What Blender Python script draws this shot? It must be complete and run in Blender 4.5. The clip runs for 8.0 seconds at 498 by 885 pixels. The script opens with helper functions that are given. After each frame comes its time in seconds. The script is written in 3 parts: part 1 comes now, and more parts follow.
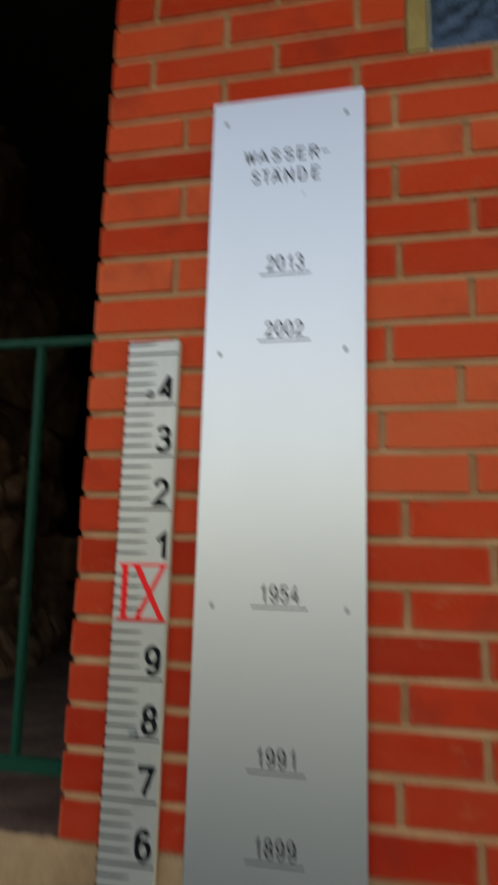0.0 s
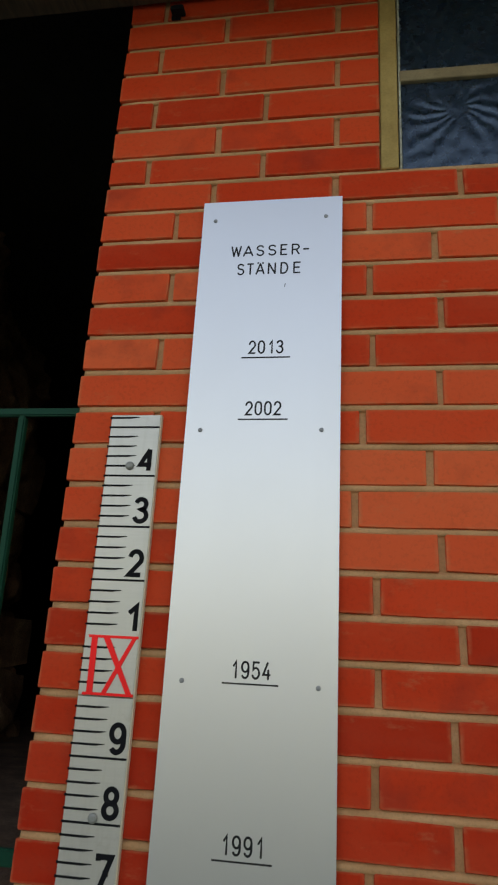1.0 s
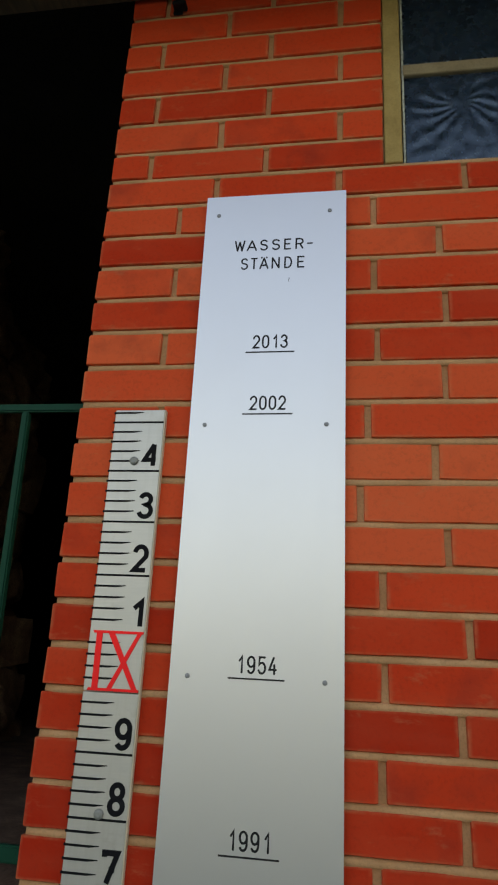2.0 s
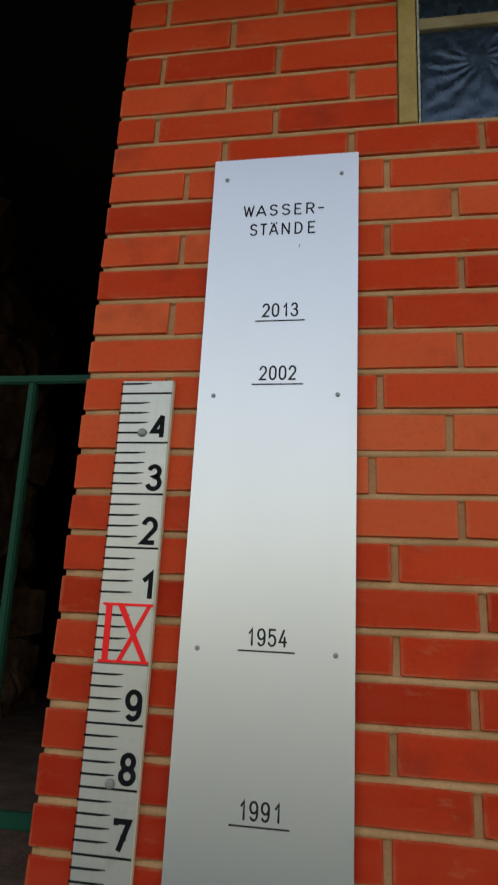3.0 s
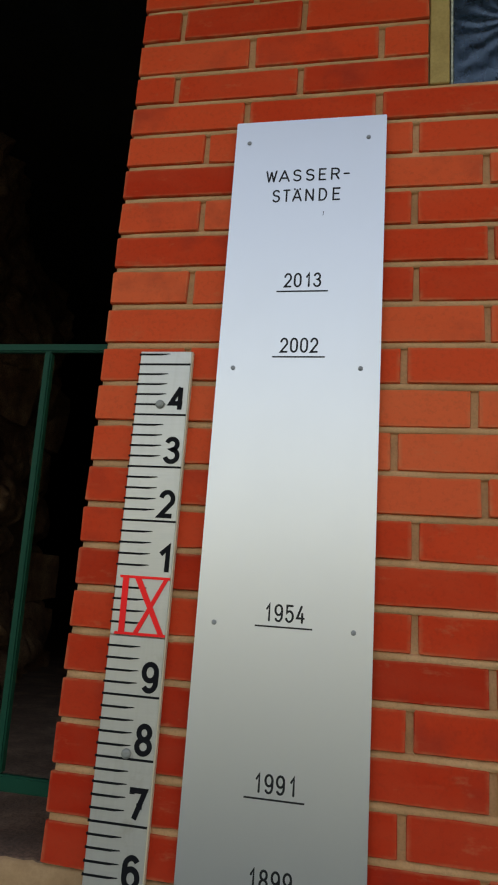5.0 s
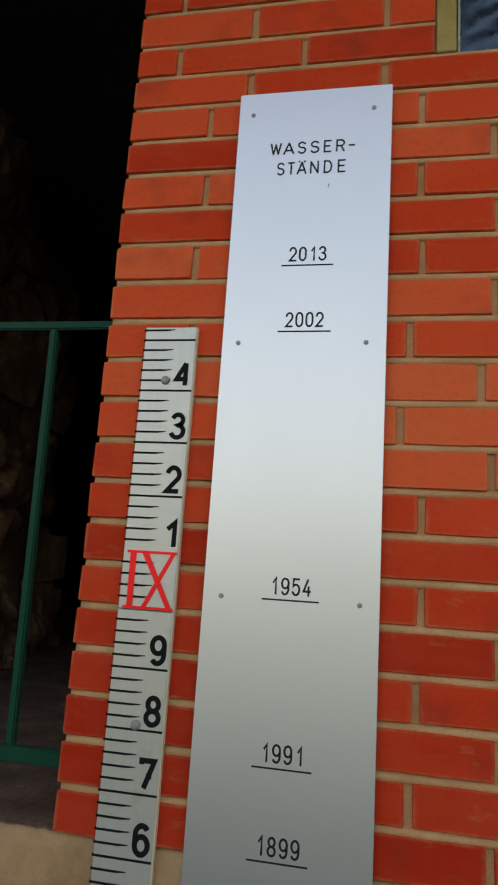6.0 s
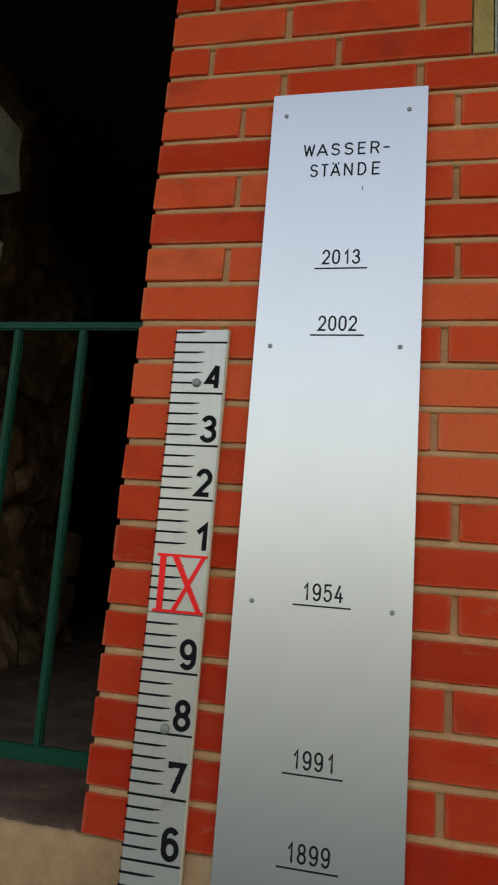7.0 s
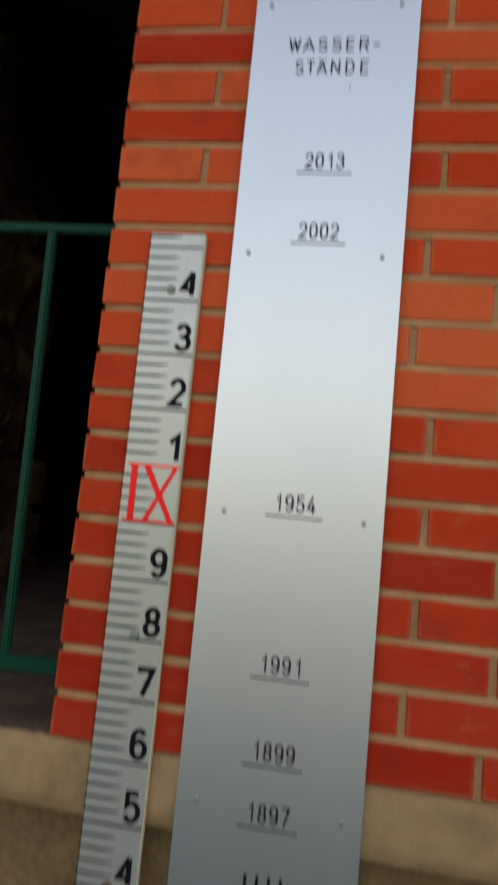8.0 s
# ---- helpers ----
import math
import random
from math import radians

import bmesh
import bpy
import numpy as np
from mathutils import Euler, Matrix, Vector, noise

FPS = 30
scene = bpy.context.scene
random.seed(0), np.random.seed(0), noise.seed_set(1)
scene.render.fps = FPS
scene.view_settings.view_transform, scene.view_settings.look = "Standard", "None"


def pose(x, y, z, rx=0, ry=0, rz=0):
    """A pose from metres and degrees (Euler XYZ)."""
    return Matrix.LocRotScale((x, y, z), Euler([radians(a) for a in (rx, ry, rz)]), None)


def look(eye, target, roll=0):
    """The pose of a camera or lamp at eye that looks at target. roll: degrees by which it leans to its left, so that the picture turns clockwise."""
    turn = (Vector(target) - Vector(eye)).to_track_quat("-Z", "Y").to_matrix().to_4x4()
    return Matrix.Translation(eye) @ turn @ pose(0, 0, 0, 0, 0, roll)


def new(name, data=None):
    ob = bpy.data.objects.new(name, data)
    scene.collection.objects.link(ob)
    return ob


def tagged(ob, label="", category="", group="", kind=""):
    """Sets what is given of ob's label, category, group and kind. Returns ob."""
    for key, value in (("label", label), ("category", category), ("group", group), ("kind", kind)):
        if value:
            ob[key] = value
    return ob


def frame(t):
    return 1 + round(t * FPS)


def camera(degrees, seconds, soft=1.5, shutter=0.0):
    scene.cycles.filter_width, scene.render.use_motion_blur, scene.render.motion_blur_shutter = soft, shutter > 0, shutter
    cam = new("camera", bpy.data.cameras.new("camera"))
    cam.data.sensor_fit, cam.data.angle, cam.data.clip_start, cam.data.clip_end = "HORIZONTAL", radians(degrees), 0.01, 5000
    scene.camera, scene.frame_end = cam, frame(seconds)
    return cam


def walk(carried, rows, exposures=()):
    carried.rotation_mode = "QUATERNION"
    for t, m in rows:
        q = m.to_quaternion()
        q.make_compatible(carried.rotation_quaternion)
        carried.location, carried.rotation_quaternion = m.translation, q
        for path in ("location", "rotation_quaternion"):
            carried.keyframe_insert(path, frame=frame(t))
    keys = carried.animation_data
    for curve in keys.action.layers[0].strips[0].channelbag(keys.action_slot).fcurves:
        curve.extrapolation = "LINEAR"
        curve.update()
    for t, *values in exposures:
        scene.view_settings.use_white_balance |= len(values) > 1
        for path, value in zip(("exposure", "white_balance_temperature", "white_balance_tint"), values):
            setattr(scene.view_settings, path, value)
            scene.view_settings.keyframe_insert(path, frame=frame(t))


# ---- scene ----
cam = camera(40.7, 8.0, soft=2.1, shutter=0.5)
PATH = [
    (0, (0.405, -1.188, 1.601), (-0.024, 0.731, 1.964), 1.6),
    (0.1, (0.395, -1.181, 1.603), (-0.076, 0.703, 2.079), 2.6),
    (0.2, (0.373, -1.192, 1.591), (-0.028, 0.678, 2.176), 3.9),
    (0.3, (0.358, -1.195, 1.591), (0.019, 0.69, 2.165), 4.1),
    (0.5, (0.363, -1.202, 1.581), (0.084, 0.677, 2.208), 3.4),
    (0.7, (0.38, -1.198, 1.576), (0.077, 0.687, 2.17), 3.3),
    (0.8, (0.383, -1.203, 1.572), (0.074, 0.67, 2.202), 3.1),
    (1, (0.38, -1.22, 1.565), (0.068, 0.654, 2.191), 3.1),
    (1.2, (0.368, -1.224, 1.554), (0.069, 0.647, 2.196), 3.3),
    (2.3, (0.371, -1.209, 1.557), (0.043, 0.67, 2.158), 2.3),
    (2.5, (0.378, -1.205, 1.558), (0.01, 0.677, 2.126), 2.5),
    (2.8, (0.357, -1.193, 1.562), (0.005, 0.694, 2.123), 3.1),
    (3, (0.368, -1.192, 1.56), (0.026, 0.701, 2.107), 3.0),
    (3.2, (0.366, -1.193, 1.564), (0.023, 0.709, 2.077), 3.6),
    (3.5, (0.385, -1.208, 1.556), (0.014, 0.68, 2.101), 3.8),
    (3.7, (0.37, -1.2, 1.559), (0.016, 0.708, 2.044), 3.8),
    (4, (0.37, -1.199, 1.562), (-0.01, 0.704, 2.047), 3.7),
    (4.2, (0.358, -1.193, 1.564), (-0.011, 0.715, 2.035), 3.8),
    (5.3, (0.348, -1.177, 1.577), (-0.023, 0.735, 2.028), 4.2),
    (5.5, (0.347, -1.183, 1.568), (-0.004, 0.733, 2.022), 4.0),
    (5.7, (0.346, -1.182, 1.571), (0.007, 0.743, 1.993), 3.7),
    (6, (0.351, -1.175, 1.562), (-0.04, 0.745, 1.962), 3.8),
    (6.2, (0.326, -1.177, 1.571), (-0.063, 0.746, 1.963), 4.8),
    (6.5, (0.313, -1.178, 1.571), (-0.126, 0.734, 1.964), 4.6),
    (6.7, (0.318, -1.171, 1.572), (-0.158, 0.732, 1.958), 4.7),
    (7, (0.307, -1.179, 1.573), (-0.106, 0.739, 1.962), 4.6),
    (7.2, (0.297, -1.18, 1.574), (-0.096, 0.746, 1.938), 4.8),
    (7.5, (0.309, -1.169, 1.563), (-0.105, 0.752, 1.933), 5.5),
    (7.7, (0.278, -1.168, 1.557), (-0.085, 0.771, 1.886), 6.7),
    (7.8, (0.283, -1.16, 1.543), (-0.05, 0.787, 1.855), 7.0),
    (7.9, (0.274, -1.157, 1.533), (-0.012, 0.8, 1.827), 5.8),
    (8, (0.291, -1.151, 1.522), (-0.013, 0.813, 1.748), 5.5),
]
walk(cam, [(t, look(e, g, r)) for t, e, g, r in PATH], exposures=[(0, 1.56, 10300, 12.8), (5, 1.59, 10300, 12.8), (8, 1.67, 10300, 12.8)])

# ---- light: clear sky, the wall in the building's own shade ----
SUN_EL, SUN_AZ = 42, 25          # degrees above the horizon, degrees off the wall's rear normal
world = bpy.data.worlds.new("sky")
scene.world = world
world.use_nodes = True
wn = world.node_tree
sky = wn.nodes.new("ShaderNodeTexSky")
sky.sky_type, sky.sun_disc = "NISHITA", False
sky.sun_elevation, sky.sun_rotation = radians(SUN_EL), radians(SUN_AZ)
sky.dust_density, sky.air_density, sky.ozone_density = 4.0, 1.15, 2.4
wn.nodes["Background"].inputs["Strength"].default_value = 0.15
wn.links.new(sky.outputs["Color"], wn.nodes["Background"].inputs["Color"])
sun = new("sun", bpy.data.lights.new("sun", "SUN"))
sun.data.energy, sun.data.angle, sun.data.color = 2.0, radians(0.5), (1.0, 0.94, 0.86)
toward_sun = Vector((math.sin(radians(SUN_AZ)) * math.cos(radians(SUN_EL)), math.cos(radians(SUN_AZ)) * math.cos(radians(SUN_EL)), math.sin(radians(SUN_EL))))
sun.matrix_world = look(toward_sun * 40, (0, 0, 0))


# ---- materials ----
class Mat:
    """A small node builder round one principled material."""

    def __init__(self, name, rough=0.7, metal=0.0, coords="Object"):
        self.m = bpy.data.materials.new(name)
        self.m.use_nodes = True
        self.t = self.m.node_tree
        self.b = self.t.nodes["Principled BSDF"]
        self.b.inputs["Roughness"].default_value = rough
        self.b.inputs["Metallic"].default_value = metal
        self.co = self.t.nodes.new("ShaderNodeTexCoord").outputs[coords]

    def node(self, kind, **inputs):
        n = self.t.nodes.new(kind)
        for k, v in inputs.items():
            self.put(v, n.inputs[k.replace("_", " ")])
        return n

    def put(self, v, socket):
        if isinstance(v, bpy.types.NodeSocket):
            self.t.links.new(v, socket)
        else:
            socket.default_value = v

    def noise(self, scale, detail=4, rough=0.6, stretch=None, shift=None):
        co = self.co
        if stretch or shift is not None:
            mp = self.node("ShaderNodeMapping", Vector=co)
            if stretch:
                mp.inputs["Scale"].default_value = stretch
            if shift is not None:
                self.put(shift, mp.inputs["Location"])
            co = mp.outputs[0]
        n = self.node("ShaderNodeTexNoise", Vector=co, Scale=scale, Detail=detail, Roughness=rough)
        return n.outputs["Fac"]

    def ramp(self, fac, *stops):
        r = self.node("ShaderNodeValToRGB", Fac=fac)
        e = r.color_ramp.elements
        while len(e) < len(stops):
            e.new(0.5)
        for k, (p, c) in enumerate(stops):
            e[k].position = p
            e[k].color = (*c, 1) if len(c) == 3 else c
        return r.outputs["Color"]

    def mix(self, fac, a, b, kind="MIX"):
        n = self.t.nodes.new("ShaderNodeMix")
        n.data_type, n.blend_type = "RGBA", kind
        self.put(fac, n.inputs[0])
        self.put(a if isinstance(a, bpy.types.NodeSocket) else (*a, 1), n.inputs[6])
        self.put(b if isinstance(b, bpy.types.NodeSocket) else (*b, 1), n.inputs[7])
        return n.outputs[2]

    def bump(self, fac, strength=0.3, dist=0.002):
        n = self.node("ShaderNodeBump", Height=fac, Strength=strength, Distance=dist)
        old = self.b.inputs["Normal"]
        if old.is_linked:
            self.t.links.new(old.links[0].from_socket, n.inputs["Normal"])
        self.put(n.outputs[0], old)

    def base(self, c):
        self.put(c if isinstance(c, bpy.types.NodeSocket) else (*c, 1), self.b.inputs["Base Color"])

    def rough(self, c):
        self.put(c, self.b.inputs["Roughness"])


def scaled(m, fac, lo, hi):
    n = m.node("ShaderNodeMapRange", Value=fac)
    n.inputs["To Min"].default_value, n.inputs["To Max"].default_value = lo, hi
    return n.outputs[0]


def mat_brick():
    m = Mat("brick_red", 0.85)
    m.b.inputs["Specular IOR Level"].default_value = 0.07
    info = m.t.nodes.new("ShaderNodeObjectInfo")
    sep = m.node("ShaderNodeSeparateColor", Color=info.outputs["Color"])
    shift = m.node("ShaderNodeCombineXYZ", X=scaled(m, info.outputs["Random"], 0, 40), Y=sep.outputs[0], Z=scaled(m, info.outputs["Random"], 0, 17)).outputs[0]
    tone = m.ramp(sep.outputs[0], (0.0, (0.43, 0.0105, 0.004)), (0.5, (0.75, 0.054, 0.018)), (1.0, (0.87, 0.138, 0.053)))
    cloud = m.noise(14, 4, 0.6, shift=shift)
    c = m.mix(scaled(m, cloud, 0, 0.40), tone, m.mix(0.6, tone, (0.68, 0.115, 0.045)))
    grain = m.noise(120, 4, 0.7, shift=shift)
    c = m.mix(m.ramp(grain, (0.34, (0.28, 0.28, 0.28)), (0.50, (0, 0, 0))), c, m.mix(0.5, c, (0.12, 0.018, 0.012)))
    burn = m.noise(7, 3, 0.55, shift=shift)
    c = m.mix(m.ramp(burn, (0.58, (0, 0, 0)), (0.80, (0.55, 0.55, 0.55))), c, (0.20, 0.022, 0.020))
    drag = m.noise(22, 3, 0.6, stretch=(0.8, 1, 3.5), shift=shift)
    c = m.mix(m.ramp(drag, (0.62, (0, 0, 0)), (0.82, (0.18, 0.18, 0.18))), c, (0.60, 0.17, 0.08))
    haze = m.noise(9, 3, 0.5, stretch=(0.7, 1, 1.8), shift=shift)
    c = m.mix(m.ramp(haze, (0.40, (0, 0, 0)), (0.72, (0.38, 0.38, 0.38))), c, m.mix(0.3, tone, (0.76, 0.18, 0.085)))
    gen = m.t.nodes.new("ShaderNodeTexCoord").outputs["Generated"]
    axes = m.node("ShaderNodeSeparateXYZ", Vector=gen)
    rim = None
    for axis, start in (("X", 0.465), ("Z", 0.40)):
        off = m.node("ShaderNodeMath")
        off.operation = "SUBTRACT"
        m.put(axes.outputs[axis], off.inputs[0])
        off.inputs[1].default_value = 0.5
        dist = m.node("ShaderNodeMath")
        dist.operation = "ABSOLUTE"
        m.put(off.outputs[0], dist.inputs[0])
        side = m.node("ShaderNodeMapRange", Value=dist.outputs[0])
        side.inputs["From Min"].default_value, side.inputs["From Max"].default_value = start, 0.5
        if rim is None:
            rim = side.outputs[0]
        else:
            both = m.node("ShaderNodeMath")
            both.operation = "MAXIMUM"
            m.put(rim, both.inputs[0])
            m.put(side.outputs[0], both.inputs[1])
            rim = both.outputs[0]
    patchy = m.node("ShaderNodeMath")
    patchy.operation = "MULTIPLY"
    m.put(rim, patchy.inputs[0])
    m.put(m.ramp(m.noise(26, 3, 0.6, shift=shift), (0.40, (0.05, 0.05, 0.05)), (0.66, (0.62, 0.62, 0.62))), patchy.inputs[1])
    c = m.mix(patchy.outputs[0], c, (0.56, 0.24, 0.115))
    smear = m.noise(17, 6, 0.68, stretch=(0.6, 1, 1.3), shift=shift)
    c = m.mix(m.ramp(smear, (0.60, (0, 0, 0)), (0.80, (0.42, 0.42, 0.42))), c, (0.56, 0.27, 0.13))
    m.base(c)
    m.rough(scaled(m, cloud, 0.75, 0.95))
    m.bump(grain, 0.25, 0.0012)
    m.bump(cloud, 0.25, 0.004)
    return m.m


def mat_mortar():
    m = Mat("mortar_tan", 0.92)
    a, b = m.noise(9, 4), m.noise(220, 3, 0.7)
    c = m.ramp(a, (0.3, (0.45, 0.218, 0.096)), (0.55, (0.59, 0.305, 0.146)), (0.75, (0.67, 0.370, 0.195)))
    c = m.mix(m.ramp(b, (0.35, (0.28, 0.28, 0.28)), (0.52, (0, 0, 0))), c, (0.26, 0.14, 0.065))
    m.base(c)
    m.bump(b, 0.5, 0.002)
    m.bump(a, 0.4, 0.004)
    return m.m


def mat_stone(name, lo, mid, hi, scale=6.0, rough=0.92, depth=0.01, speck=0.55):
    m = Mat(name, rough)
    a, b, s = m.noise(scale, 6, 0.65), m.noise(scale * 22, 4, 0.7), m.noise(scale * 0.35, 3)
    c = m.ramp(a, (0.28, lo), (0.5, mid), (0.75, hi))
    c = m.mix(m.ramp(b, (0.38, (speck, speck, speck)), (0.56, (0, 0, 0))), c, tuple(v * 0.45 for v in lo))
    c = m.mix(m.ramp(s, (0.5, (0, 0, 0)), (0.75, (0.5, 0.5, 0.5))), c, tuple(v * 0.6 for v in mid))
    m.base(c)
    m.bump(b, 0.5, depth * 0.3)
    m.bump(a, 0.6, depth)
    return m.m


def mat_plate():
    m = Mat("anodised_aluminium", 0.32, 1.0)
    cloud, streak, fine = m.noise(3.0, 4), m.noise(16, 3, 0.6, stretch=(3, 1, 0.12)), m.noise(420, 2)
    m.base(m.mix(scaled(m, cloud, 0.0, 0.5), (0.716, 0.699, 0.722), (0.650, 0.633, 0.652)))
    s = m.node("ShaderNodeMath")
    s.operation = "ADD"
    m.put(scaled(m, cloud, 0.32, 0.38), s.inputs[0])
    m.put(scaled(m, streak, -0.03, 0.05), s.inputs[1])
    m.rough(s.outputs[0])
    m.bump(fine, 0.06, 0.0004)
    return m.m


def mat_paint(name, col, rough=0.45, wear=(0.3, 0.25, 0.18), amount=0.35, scale=40):
    m = Mat(name, rough)
    a, b = m.noise(scale, 5, 0.65), m.noise(scale * 0.15, 3)
    c = m.mix(scaled(m, b, 0.0, 0.25), col, tuple(v * 0.8 for v in col))
    c = m.mix(m.ramp(a, (0.58, (0, 0, 0)), (0.72, (amount, amount, amount))), c, wear)
    m.base(c)
    m.rough(scaled(m, a, rough - 0.08, rough + 0.15))
    m.bump(a, 0.12, 0.001)
    return m.m


def mat_enamel():
    """Off-white coating over metal: faint cross brushing, rain streaks and a few worn spots."""
    m = Mat("white_enamel", 0.36, 0.62)
    brush, streak, blot = m.noise(60, 3, 0.6, stretch=(0.25, 1, 4.5)), m.noise(14, 4, 0.6, stretch=(4, 1, 0.3)), m.noise(22, 5, 0.65)
    c = m.mix(scaled(m, brush, 0.0, 0.55), (0.585, 0.553, 0.515), (0.475, 0.450, 0.420))
    c = m.mix(m.ramp(streak, (0.52, (0, 0, 0)), (0.75, (0.30, 0.30, 0.30))), c, (0.42, 0.385, 0.33))
    c = m.mix(m.ramp(blot, (0.60, (0, 0, 0)), (0.74, (0.35, 0.35, 0.35))), c, (0.36, 0.30, 0.21))
    m.base(c)
    m.rough(scaled(m, brush, 0.28, 0.50))
    m.bump(brush, 0.10, 0.0010)
    return m.m


def mat_glass():
    m = Mat("pressed_glass", 0.06)
    m.b.inputs["IOR"].default_value = 1.9
    m.b.inputs["Specular Tint"].default_value = (0.58, 0.75, 0.96, 1)
    m.b.inputs["Transmission Weight"].default_value = 0.75
    m.base((0.035, 0.075, 0.125))
    n = m.noise(30, 3)
    m.rough(scaled(m, n, 0.22, 0.32))
    m.bump(m.noise(55, 2), 0.05, 0.002)
    return m.m


def mat_timber():
    m = Mat("dark_timber", 0.7)
    g = m.noise(9, 5, 0.65, stretch=(8, 0.8, 8))
    m.base(m.ramp(g, (0.3, (0.030, 0.018, 0.010)), (0.7, (0.085, 0.052, 0.030))))
    m.bump(g, 0.3, 0.002)
    return m.m


BRICK, MORTAR, PLATE, GLASS, TIMBER = mat_brick(), mat_mortar(), mat_plate(), mat_glass(), mat_timber()
CONCRETE = mat_stone("tan_concrete", (0.27, 0.141, 0.067), (0.41, 0.234, 0.121), (0.52, 0.314, 0.176), 8, depth=0.005, speck=0.12)
RENDER = mat_stone("ochre_mortar_strip", (0.30, 0.185, 0.060), (0.44, 0.285, 0.100), (0.52, 0.355, 0.140), 9, depth=0.004, speck=0.2)
GROUT = mat_stone("weathered_grout", (0.15, 0.10, 0.055), (0.27, 0.195, 0.11), (0.36, 0.275, 0.165), 9, depth=0.003, speck=0.25)
RUBBLE = mat_stone("weathered_sandstone", (0.10, 0.052, 0.024), (0.26, 0.142, 0.064), (0.42, 0.250, 0.122), 4, depth=0.02, speck=0.35)
ROCK = mat_stone("dark_rock", (0.11, 0.050, 0.025), (0.31, 0.160, 0.085), (0.66, 0.42, 0.25), 5, depth=0.03)
# near-black albedo: the passage's deep shade is put into this colour
CAVE = mat_stone("shade_black_rock", (0.010, 0.008, 0.007), (0.020, 0.016, 0.014), (0.035, 0.030, 0.026), 4, depth=0.02)
PALE = mat_stone("pale_stone", (0.30, 0.310, 0.245), (0.58, 0.585, 0.49), (0.74, 0.73, 0.63), 7, depth=0.01)
PAVING = mat_stone("passage_floor", (0.080, 0.041, 0.026), (0.165, 0.090, 0.060), (0.31, 0.190, 0.135), 7, depth=0.010)
GROUND = mat_stone("grey_gravel", (0.039, 0.059, 0.062), (0.066, 0.101, 0.106), (0.106, 0.160, 0.164), 3, depth=0.01)
ENAMEL = mat_enamel()
EDGE = mat_paint("cream_edge", (0.64, 0.54, 0.39), 0.5)
BLACK = mat_paint("black_paint", (0.010, 0.010, 0.012), 0.6, (0.05, 0.05, 0.05), 0.3)
BLACK.node_tree.nodes["Principled BSDF"].inputs["Specular IOR Level"].default_value = 0.06
ENGRAVED = mat_paint("engraved_black", (0.012, 0.012, 0.014), 0.6, (0.05, 0.05, 0.05), 0.3, 120)
ENGRAVED.node_tree.nodes["Principled BSDF"].inputs["Specular IOR Level"].default_value = 0.2
RED = mat_paint("red_paint", (1.0, 0.028, 0.032), 0.36, (0.9, 0.10, 0.09), 0.15)
RED.node_tree.nodes["Principled BSDF"].inputs["Metallic"].default_value = 0.85
GREEN = mat_paint("green_paint", (0.002, 0.054, 0.032), 0.34, (0.008, 0.070, 0.042), 0.4)
GREEN.node_tree.nodes["Principled BSDF"].inputs["Specular IOR Level"].default_value = 0.08
SCREW = mat_paint("grey_steel", (0.30, 0.30, 0.31), 0.5, (0.10, 0.09, 0.08), 0.4, 120)
SCREW.node_tree.nodes["Principled BSDF"].inputs["Metallic"].default_value = 0.6
STEEL = mat_paint("dull_steel", (0.30, 0.30, 0.28), 0.55, (0.22, 0.15, 0.09), 0.5, 120)
STEEL.node_tree.nodes["Principled BSDF"].inputs["Metallic"].default_value = 0.5
RUST = mat_paint("rusty_steel", (0.16, 0.08, 0.04), 0.75, (0.28, 0.12, 0.05), 0.6, 120)


# ---- mesh helpers ----
def part(name, bm, material, parent=None, label=""):
    """Links a bmesh as one mesh object under a thing or a part."""
    me = bpy.data.meshes.new(name)
    bm.to_mesh(me)
    bm.free()
    me.materials.append(material)
    ob = new(name, me)
    ob.parent = parent
    return tagged(ob, label)


def box(x0, x1, y0, y1, z0, z1, bevel=0.0, segs=1, bm=None):
    bm = bm or bmesh.new()
    r = bmesh.ops.create_cube(bm, size=1, matrix=Matrix.Translation(((x0 + x1) / 2, (y0 + y1) / 2, (z0 + z1) / 2)) @ Matrix.Diagonal((x1 - x0, y1 - y0, z1 - z0, 1)))
    if bevel:
        es = list({e for v in r["verts"] for e in v.link_edges})
        bmesh.ops.bevel(bm, geom=es, offset=bevel, segments=segs, affect="EDGES")
    return bm


def prism(outline, y0, y1, bm=None):
    """A flat shape of (x, z) corners, given thickness from y0 (front) to y1."""
    bm = bm or bmesh.new()
    a = [bm.verts.new((x, y0, z)) for x, z in outline]
    b = [bm.verts.new((x, y1, z)) for x, z in outline]
    n = len(outline)
    bm.faces.new(a)
    bm.faces.new(b[::-1])
    for i in range(n):
        bm.faces.new((a[i], b[i], b[(i + 1) % n], a[(i + 1) % n]))
    bmesh.ops.recalc_face_normals(bm, faces=bm.faces)
    return bm


def screw_head(r, h):
    """A domed head whose axis is y, its back at y = 0."""
    bm = bmesh.new()
    rings = []
    for k, (f, y) in enumerate(((1.0, 0), (1.0, -0.35 * h), (0.85, -0.75 * h), (0.5, -h))):
        rings.append([bm.verts.new((r * f * math.cos(a * math.tau / 16), y, r * f * math.sin(a * math.tau / 16))) for a in range(16)])
    for a, b in zip(rings, rings[1:]):
        for i in range(16):
            bm.faces.new((a[i], a[(i + 1) % 16], b[(i + 1) % 16], b[i]))
    bm.faces.new(rings[-1])
    bmesh.ops.recalc_face_normals(bm, faces=bm.faces)
    return bm


